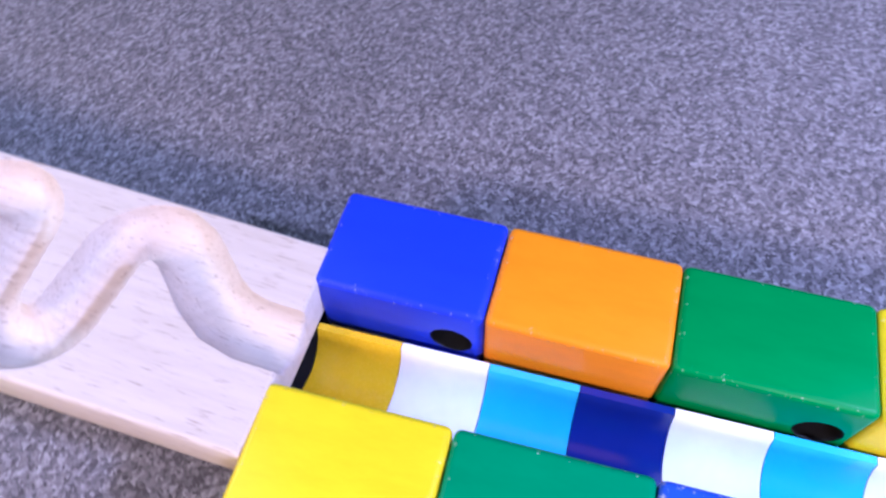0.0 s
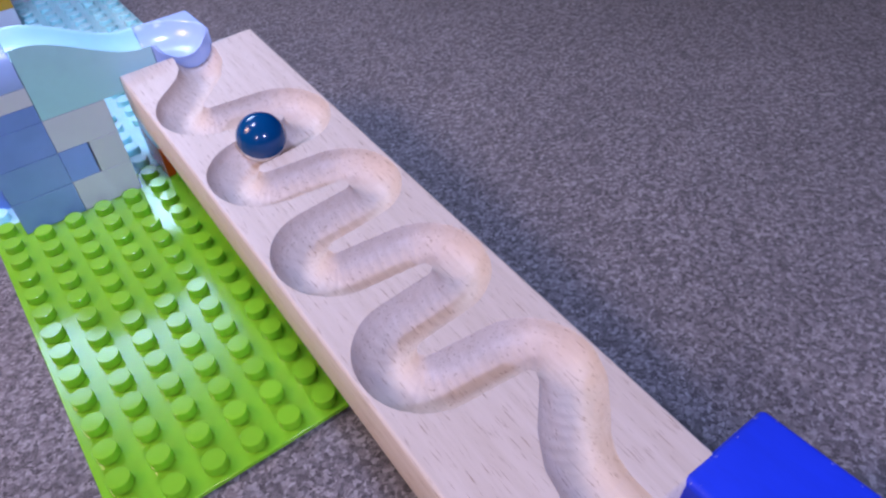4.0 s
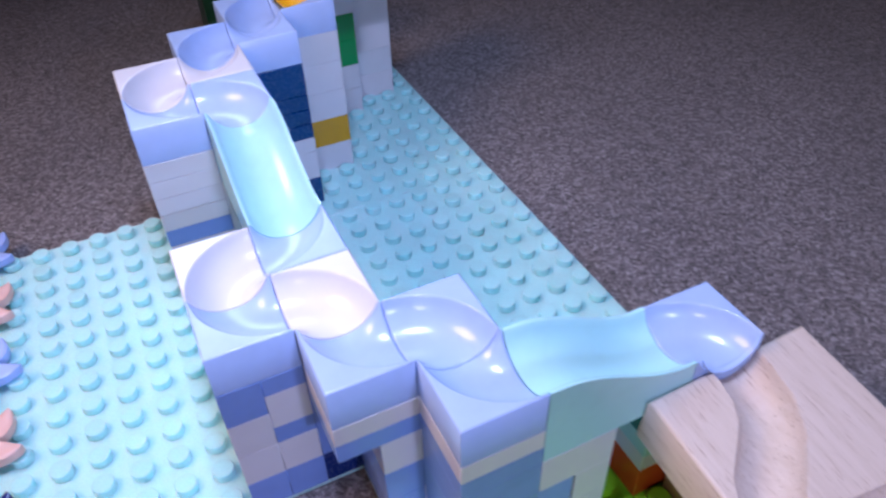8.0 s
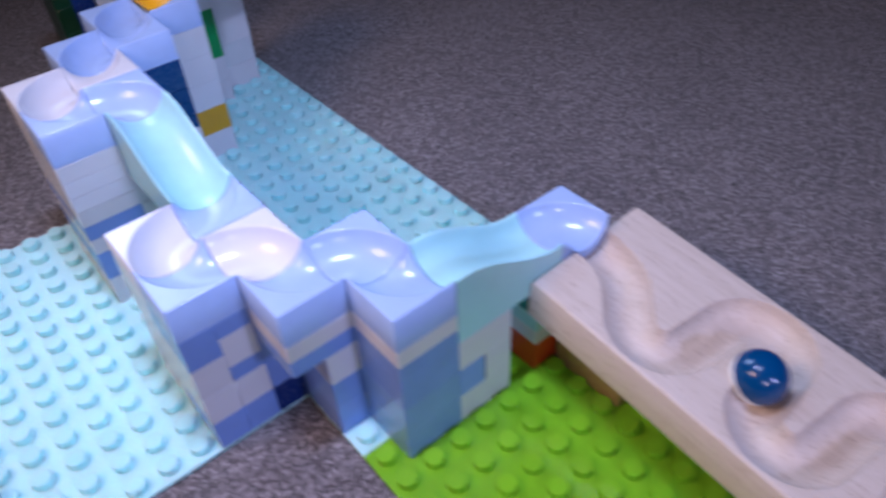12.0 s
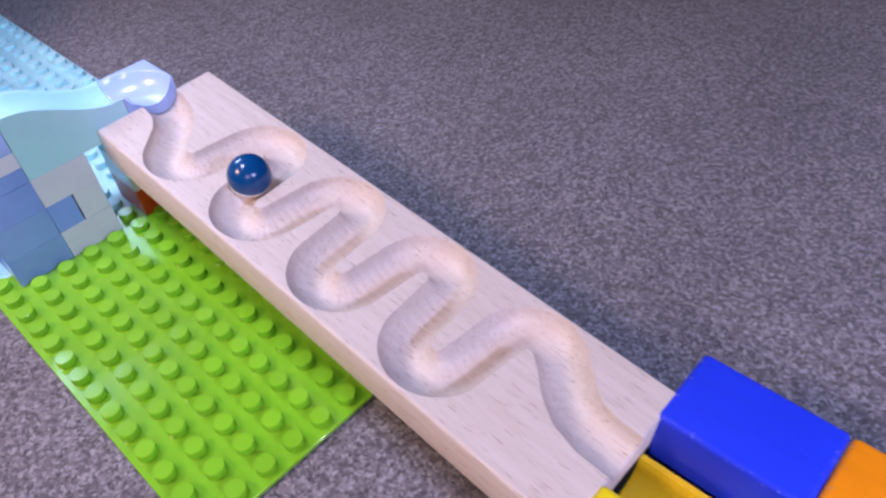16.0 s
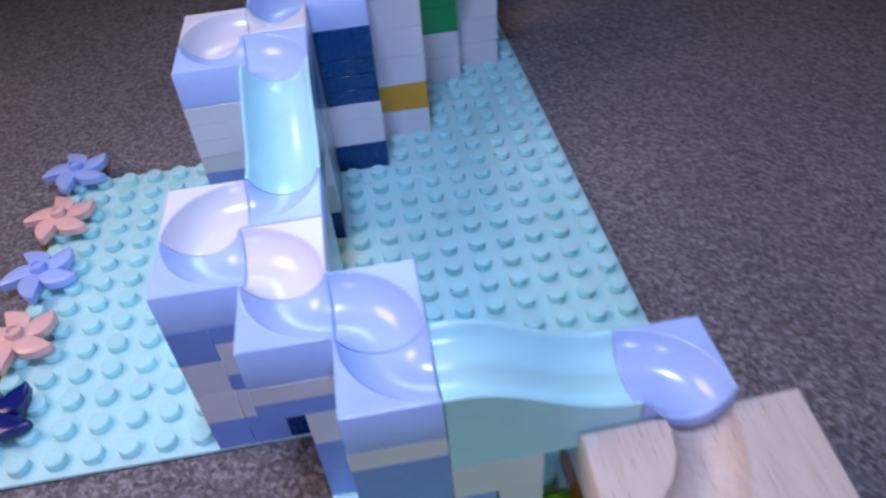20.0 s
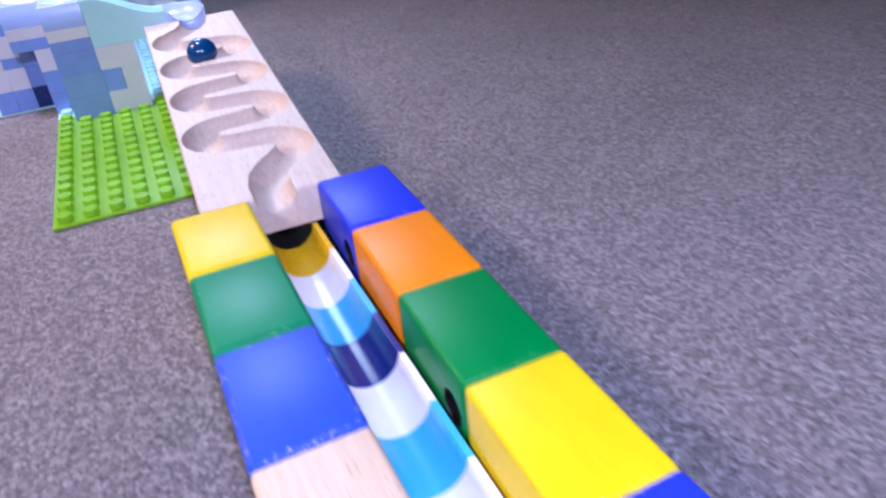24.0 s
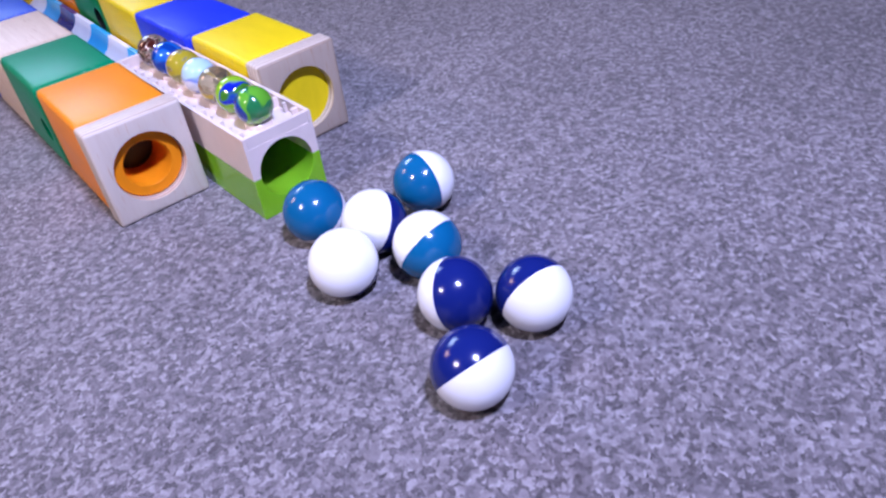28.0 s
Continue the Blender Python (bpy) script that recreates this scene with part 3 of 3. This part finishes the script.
def serpentine():
    """The middle line of the milled groove in the board's own plane: eight linked half turns."""
    pts = [(0.16, 0.23), (0.12, -0.47), (0.02, -1.12), (-0.34, -1.80), (-0.86, -2.33), (-1.35, -2.80)]
    rho, step, side, slant = 0.91, 3.872, 0.66, 4.6
    for k in range(4):
        ly = -3.44 - step * k
        pts += arc(-side, ly, rho, 150 if k == 0 else 90 + slant, 270 - slant)
        pts += arc(side, ly - step / 2, rho, 90 - slant, slant - 90 if k < 3 else -8)
    pts += [(1.38, -17.55), (0.96, -18.02), (0.52, -18.48), (0.20, -19.0), (0.06, -19.6), (0.05, -20.2), (0.07, -20.9)]
    return pts


def ramp_board():
    r = thing("wooden_ramp", "pale beech board with a milled serpentine groove, sloping down", "ramp")
    pts = serpentine()

    def height(X, Y):
        d, along = path_distance(X, Y, pts)
        cut = groove(d, 0.70, 0.64, 0.05)
        edge = np.minimum(np.minimum(X + RAMP_W / 2, RAMP_W / 2 - X), np.minimum(-Y, Y + RAMP_L))
        soft = 0.08 * np.clip(1 - edge / 0.09, 0, 1) ** 2
        ripple = 0.011 * np.abs(np.sin(along * math.pi / 0.27)) * np.clip(cut * 3, 0, 1)
        return -cut - soft + ripple
    bm = height_block(-RAMP_W / 2, RAMP_W / 2, -RAMP_L, 0, 190, 800, height, -RAMP_T)
    for v in bm.verts:  # the upper end is sawn a little out of square
        v.co.y += 0.05 * v.co.x * max(0.0, 1 + v.co.y / (2.2 * S))
    part("board", bm, BEECH, r, "", 45)
    r.matrix_world = Matrix.Translation((7.09 * S, -14.98 * S, 4.25 * S)) @ pose(0, 0, 0, 4.88, 0, -0.88)
    return r


ramp_board()

# ---- painted wooden blocks ----
def hole_in_face(bm, normal, radius, depth, mat_in=0, mat_end=0, shift=(0, 0, 0), n=32, closed=True):
    """Cut a round blind hole into the flat face that looks along normal."""
    normal = Vector(normal)
    face = max((f for f in bm.faces if f.normal.dot(normal) > 0.99), key=lambda f: f.calc_area())
    corners = [v for v in face.verts]
    c = face.calc_center_median() + Vector(shift) * S
    u = (corners[1].co - corners[0].co).normalized()
    w = normal.cross(u)
    bmesh.ops.delete(bm, geom=[face], context="FACES_ONLY")
    ring = [bm.verts.new(c + (u * math.cos(2 * math.pi * i / n) + w * math.sin(2 * math.pi * i / n)) * radius * S) for i in range(n)]
    deep = [bm.verts.new(v.co - normal * depth * S) for v in ring]
    angle = lambda co: math.atan2((co - c).dot(w), (co - c).dot(u)) % (2 * math.pi)
    order = sorted(corners, key=lambda v: angle(v.co))
    near = [min(range(4), key=lambda q: abs((angle(order[q].co) - 2 * math.pi * (i + 0.5) / n + math.pi) % (2 * math.pi) - math.pi)) for i in range(n)]
    for i in range(n):
        j = (i + 1) % n
        bm.faces.new((ring[i], ring[j], order[near[i]]))
        if near[i] != near[j]:
            bm.faces.new((ring[j], order[near[j]], order[near[i]]))
        f = bm.faces.new((ring[j], ring[i], deep[i], deep[j]))
        f.material_index = mat_in
    if closed:
        f = bm.faces.new(deep)
        f.material_index = mat_end
    bmesh.ops.recalc_face_normals(bm, faces=bm.faces)


BLOCK_W, BLOCK_H = 2.52, 2.72


def toy_block(x0, y1, y0, mat, label, turn, hole=None, cap=None):
    """A painted hardwood block; x0 its left edge, y1 its far edge; cap: a plywood end with a round window."""
    b = thing("toy_block", label, "toy block", "painted blocks beside the gutter")
    end, length = (0.72 if cap else 0.0), y1 - y0
    bm = box_bm(0, BLOCK_W, -length + end, 0, -0.16, BLOCK_H - 0.16, 0.16, 3, 0.012)
    if hole:
        # Hole insides are coloured black for the shade in them.
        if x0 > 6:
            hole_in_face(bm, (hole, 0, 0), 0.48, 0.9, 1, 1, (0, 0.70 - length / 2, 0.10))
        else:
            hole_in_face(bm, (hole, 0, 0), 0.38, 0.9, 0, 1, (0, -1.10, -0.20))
    if cap and cap[1]:
        hole_in_face(bm, (0, -1, 0), 0.66, 1.1, shift=(0, 0, -0.04))
    for f in bm.faces:
        if max(abs(c) for c in f.normal) < 0.97 and f.calc_area() < 2.5 * S * S * 0.13 and f.material_index == 0 and mat.name in WORN_EDGE:
            f.material_index = 2
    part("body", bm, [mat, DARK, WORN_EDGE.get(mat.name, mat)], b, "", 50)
    if cap:
        inner, ring = cap
        bm = box_bm(-0.05, BLOCK_W + 0.05, -length, -length + end, -0.18, BLOCK_H - 0.10, 0.09, 3, 0.008)
        hole_in_face(bm, (0, -1, 0), 0.97, 0.70 if ring else 0.34, shift=(0, 0, -0.05), closed=not ring)
        if ring:
            bmesh.ops.delete(bm, geom=[f for f in bm.faces if f.normal.y > 0.99], context="FACES_ONLY")
        plate = part("end_plate", bm, PLY, b, "plywood end plate with a round window", 50)
        prof = [(0.96, -0.34), (0.96, 0.04), (0.93, 0.08), (0.66, 0.08), (0.62, 0.03), (0.62, -1.2)] if ring else [(0.96, 0.0), (0.96, 0.06), (0.0, 0.06)]
        d = part("window_cup" if ring else "window_disc", lathe(prof, 44), inner, plate, "", 40)
        if ring:
            # Black disc for the shade deep in the orange cup.
            e = part("cup_bottom", lathe([(0.62, -1.2), (0.62, -1.18), (0.0, -1.18)], 40), DARK, plate)
            e.matrix_local = Matrix.Translation((BLOCK_W / 2 * S, (-length + 0.34) * S, (BLOCK_H / 2 - 0.19) * S)) @ pose(0, 0, 0, 90)
        d.matrix_local = Matrix.Translation((BLOCK_W / 2 * S, (-length + 0.34) * S, (BLOCK_H / 2 - 0.19) * S)) @ pose(0, 0, 0, 90)
    b.matrix_world = Matrix.Translation((x0 * S, y1 * S, 0)) @ pose(0, 0, 0, 0, 0, turn)
    return b


RIGHT = [(P_BLUE, "blue lacquered wooden block beside the ramp's foot", -1, None), (P_ORANGE, "orange lacquered wooden block beside the gutter", None, None),
         (P_GREEN, "green lacquered wooden block with a round hole", -1, None), (P_YELLOW, "yellow lacquered wooden block beside the gutter", None, None),
         (P_BLUE, "blue lacquered wooden block beside the marble tray", None, None), (P_YELLOW, "yellow lacquered block with a plywood end plate", None, (P_YELLOW, False))]
LEFT = [(P_YELLOW, "yellow lacquered wooden block against the ramp", None, None), (P_GREEN_SHEEN, "green lacquered wooden block beside the gutter, bluish sheen in its colour", None, None),
        (P_LIGHT_BLUE, "blue lacquered wooden block with worn edges", None, None), (BLOCK_BEECH, "unpainted beech wooden block", None, None),
        (P_GREEN_SHEEN, "green lacquered wooden block with a side hole, bluish sheen in its colour", -1, None), (P_ORANGE, "orange lacquered block with a plywood end plate", None, (P_ORANGE, True))]
RIGHT_Y, RIGHT_X = [-35.27, -39.05, -42.84, -46.72, -50.62, -54.58, -58.92], [8.23, 8.24, 8.23, 8.25, 8.29, 8.64]
LEFT_Y, LEFT_X = [-35.36, -39.13, -42.92, -46.82, -50.72, -54.52, -58.92], [3.43, 3.52, 3.60, 3.68, 3.79, 3.88]
for i, (m, text, hole, cap) in enumerate(RIGHT):
    toy_block(RIGHT_X[i], RIGHT_Y[i], RIGHT_Y[i + 1], m, text, (0.2, -0.1, 0.3, 0.6, 2.6, 2.2)[i], hole, cap)
for i, (m, text, hole, cap) in enumerate(LEFT):
    toy_block(LEFT_X[i], LEFT_Y[i], LEFT_Y[i + 1], m, text, (1.3, 1.2, 1.1, 1.4, 0.9, 0.5)[i], hole, cap)


# ---- gutter ----
def gutter():
    g = thing("marble_gutter", "straight gutter of black, yellow, white, cyan and navy channel bricks", "marble gutter")
    shades = [DARK, GUT_YELLOW, GUT_WHITE, CYAN, GUT_NAVY, GUT_WHITE, CYAN, GUT_WHITE, CYAN, GUT_WHITE]
    for i, m in enumerate(shades):
        def height(X, Y):
            return 1.03 - groove(np.abs(X), 0.79, 0.74, 0.02)
        bm = height_block(-0.96, 0.96, -2.0 * i + 0.01, -2.0 * i + 1.99, 48, 3, height, -0.18)
        part("channel_brick", bm, m, g, "", 50)
    g.matrix_world = Matrix.Translation((7.05 * S, -35.30 * S, 0)) @ pose(0, 0, 0, 0, 0, 0.75)
    return g


gutter()


# ---- marble tray over a tunnel ----
def extruded(section, y0, y1):
    """A closed outline in x and z (studs), drawn out along y."""
    bm = bmesh.new()
    a = [bm.verts.new((x * S, y0 * S, z * S)) for x, z in section]
    b = [bm.verts.new((x * S, y1 * S, z * S)) for x, z in section]
    n = len(section)
    for i in range(n):
        j = (i + 1) % n
        bm.faces.new((a[i], a[j], b[j], b[i]))
    bm.faces.new(a)
    bm.faces.new(list(reversed(b)))
    bmesh.ops.recalc_face_normals(bm, faces=bm.faces)
    return bm


def marble_tray():
    m = thing("marble_tray", "cream tray on a lime tunnel brick, full of marbles", "marble tray")
    L = 8.0
    low = [(-1, -0.18), (1, -0.18), (1, 1.0)] + arc(0, 1.0, 0.79, 0, -180, 24) + [(-1, 1.0)]
    part("tunnel_brick", extruded(low, -L, 0), LIME, m, "lime green tunnel brick", 30)
    up = [(-1, 1.012), (-0.79, 1.012)] + arc(0, 1.012, 0.79, 180, 0, 24)[1:-1] + [(0.79, 1.012), (1, 1.012), (1, 2.2), (0.90, 2.2), (0.90, 1.88), (-0.90, 1.88), (-0.90, 2.2), (-1, 2.2)]
    part("tray_brick", extruded(up, -L, 0), CREAM, m, "cream tray brick with thin walls", 30)
    for y in (-L + 0.06, -0.06):
        part("end_wall", box_bm(-0.9, 0.9, y - 0.05, y + 0.05, 1.85, 2.2, 0.01, 1, 0.0), CREAM, m)
    for i in range(1, 16):
        for x in (-0.83, 0.83):
            deep = 0.10 if i % 2 else 0.05
            part("rib", box_bm(x - deep, x + deep, -i / 2 - 0.045, -i / 2 + 0.045, 1.86, 2.16, 0.01, 1, 0.0), CREAM, m)
    for i in range(7):
        tube = part("post", lathe([(0.36, 1.87), (0.36, 2.00), (0.34, 2.02), (0.27, 2.02), (0.25, 2.0), (0.25, 1.88)], 28), CREAM, m, "", 40)
        tube.location = (0, -(1 + i) * S, 0)
    m.matrix_world = Matrix.Translation((7.49 * S, -53.54 * S, 0)) @ pose(0, 0, 0, 0, 0, 2.2)
    return m


marble_tray()

MARBLES = [(((0.06, 0.014, 0.010), (0.36, 0.27, 0.20), 330.0, 0.0, (0.52, 0.60), (0.03, 0.07, 0.03)), "brown speckled glass marble"),
           (((0.01, 0.06, 0.36), (0.02, 0.14, 0.55), 60.0, 0.15, (0.55, 0.7)), "deep blue glass marble"),
           (((0.88, 0.84, 0.45), (0.50, 0.42, 0.03), 70.0, 0.85, (0.50, 0.60)), "clear glass marble with a yellow swirl"),
           (((0.72, 0.74, 0.80), (0.22, 0.30, 0.70), 45.0, 0.0, (0.50, 0.52), (0.45, 0.66, 0.74)), "milky white glass marble with blue lines"),
           (((0.70, 0.62, 0.40), (0.30, 0.22, 0.06), 40.0, 0.92, (0.55, 0.60)), "clear amber glass marble"),
           (((0.28, 0.55, 0.02), (0.01, 0.02, 0.40), 50.0, 0.1, (0.58, 0.62), (0.06, 0.22, 0.02)), "lime glass marble with a blue spot"),
           (((0.03, 0.24, 0.08), (0.13, 0.42, 0.03), 50.0, 0.3, (0.47, 0.54), (0.01, 0.04, 0.36)), "green glass marble with lime and blue patches")]
MARBLE_Y = [-54.52 - 1.005 * i for i in range(7)]
for (look_of, text), y in zip(MARBLES, MARBLE_Y):
    k = thing("marble", text + " lying in the tray", "marble", "marbles in the tray")
    bm = bmesh.new()
    bmesh.ops.create_uvsphere(bm, u_segments=40, v_segments=24, radius=0.5 * S)
    part("glass_ball", bm, glass("marble_glass", *look_of), k, "", 180)
    k.matrix_world = Matrix.Translation(((7.49 + (y + 53.54) * -0.0384) * S, y * S, 2.44 * S)) @ pose(0, 0, 0, 40 * y, 25 * y, 70 * y)


# ---- two-colour balls ----
def two_tone_ball(x, y, z, axis, mat, label, r=0.785, group="balls at the end of the run"):
    """axis: the way in which the coloured half looks."""
    b = thing("ball", label, "ball", group)
    for up, m, name in ((1, mat, "coloured_half"), (-1, BALL_WHITE, "white_half")):
        prof = [(r * math.cos(radians(a)), up * r * math.sin(radians(a))) for a in np.linspace(0.35, 90, 20)]
        prof = [(prof[0][0] - 0.012, up * 0.0)] + prof[:-1] + [(0.0, up * r)]
        part(name, lathe(prof, 56), m, b, "", 60)
    q = Vector(axis).to_track_quat("Z", "Y").to_matrix().to_4x4()
    b.matrix_world = Matrix.Translation((x * S, y * S, z * S)) @ q
    return b


BZ = 0.565
two_tone_ball(7.44, -63.27, BZ, (-0.51, -0.17, 0.84), BALL_BLUE, "blue and white plastic ball in front of the tunnel brick")
two_tone_ball(8.18, -64.75, BZ, (0.83, -0.19, -0.53), BALL_NAVY, "mostly white plastic ball with a navy side")
two_tone_ball(10.08, -64.28, BZ, (-0.95, 0.07, -0.04), BALL_BLUE, "blue and white plastic ball lying apart")
two_tone_ball(6.8, -65.5, BZ, (0.38, 0.41, -0.83), BALL_NAVY, "white plastic ball with its coloured half hidden")
two_tone_ball(8.48, -66.4, BZ, (0.09, -0.82, -0.45), BALL_BLUE, "white and blue plastic ball in the cluster")
two_tone_ball(7.84, -68.1, BZ, (0.39, -0.83, 0.34), BALL_NAVY, "navy plastic ball with a white side")
two_tone_ball(8.96, -69.25, BZ, (0.125, 0.95, 0.285), BALL_NAVY, "white plastic ball with a navy cap")
two_tone_ball(6.74, -69.85, BZ, (0.06, 0.81, 0.58), BALL_NAVY, "white plastic ball with a navy top")
two_tone_ball(6.84, -20.97, 3.78, (-0.08, -0.49, 0.83), BALL_PETROL, "petrol blue and white ball rolling in the ramp's groove", r=0.725, group="balls on the track")


# ---- flowers ----
def flower(x, y, mat, turn, label):
    f = thing("toy_flower", label, "toy flower", "flowers along the plate's edge")
    part("stem", lathe([(0.30, 0.0), (0.30, 0.42), (0.22, 0.46), (0.0, 0.46)], 20), mat, f, "", 40)
    for k in range(5):
        bm = bmesh.new()
        n, c = 12, 6
        rows = []
        for i in range(n + 1):
            s = i / n
            r = 0.16 + 1.16 * s
            w = 0.04 + 0.35 * math.sin(math.pi * min(1, s * 0.93 + 0.05)) ** 0.8 * (1 - 0.15 * s)
            bend = 0.42 * s * s
            top, low = [], []
            for j in range(c + 1):
                v = 2 * j / c - 1
                px, py = r, v * w
                a = bend
                qx, qy = px * math.cos(a) - py * math.sin(a), px * math.sin(a) + py * math.cos(a)
                z = 0.78 - 0.12 * s * s - 0.05 * v ** 4 - 0.05 * (1 - s) + 0.03
                top.append(bm.verts.new((qx * S, qy * S, z * S)))
                low.append(bm.verts.new((qx * S, qy * S, (0.44 - 0.05 * s) * S)))
            rows.append((top, low))
        for (t0, l0), (t1, l1) in zip(rows[:-1], rows[1:]):
            for j in range(c):
                bm.faces.new((t0[j], t1[j], t1[j + 1], t0[j + 1]))
                bm.faces.new((l0[j], l0[j + 1], l1[j + 1], l1[j]))
            bm.faces.new((t0[0], l0[0], l1[0], t1[0]))
            bm.faces.new((t0[c], t1[c], l1[c], l0[c]))
        for t0, l0 in (rows[0], rows[-1]):
            for j in range(c):
                bm.faces.new((t0[j], t0[j + 1], l0[j + 1], l0[j]))
        bmesh.ops.recalc_face_normals(bm, faces=bm.faces)
        p = part("petal", bm, mat, f, "", 35)
        p.rotation_euler = (0, 0, radians(72 * k))
    part("centre_stud", lathe([(0.27, 0.60), (0.27, 0.98), (0.25, 1.0), (0.17, 1.0), (0.16, 0.90), (0.0, 0.90)], 24), mat, f, "", 40)
    f.matrix_world = Matrix.Translation((x * S, y * S, 0)) @ pose(0, 0, 0, 0, 0, turn)
    return f


for y, m, turn, text in ((3.0, FLOWER_BLUE, 20, "light blue plastic five-petal flower on the plate's edge"), (0.0, PINK, 12, "pale pink plastic five-petal flower on the plate's edge"),
                         (-3.0, FLOWER_BLUE, 30, "light blue plastic five-petal flower on the plate's edge"), (-6.0, PINK, 22, "pale pink plastic five-petal flower on the plate's edge"),
                         (-9.0, FLOWER_NAVY, 28, "navy plastic five-petal flower on the plate's edge")):
    flower(-10.5, y, m, turn, text)
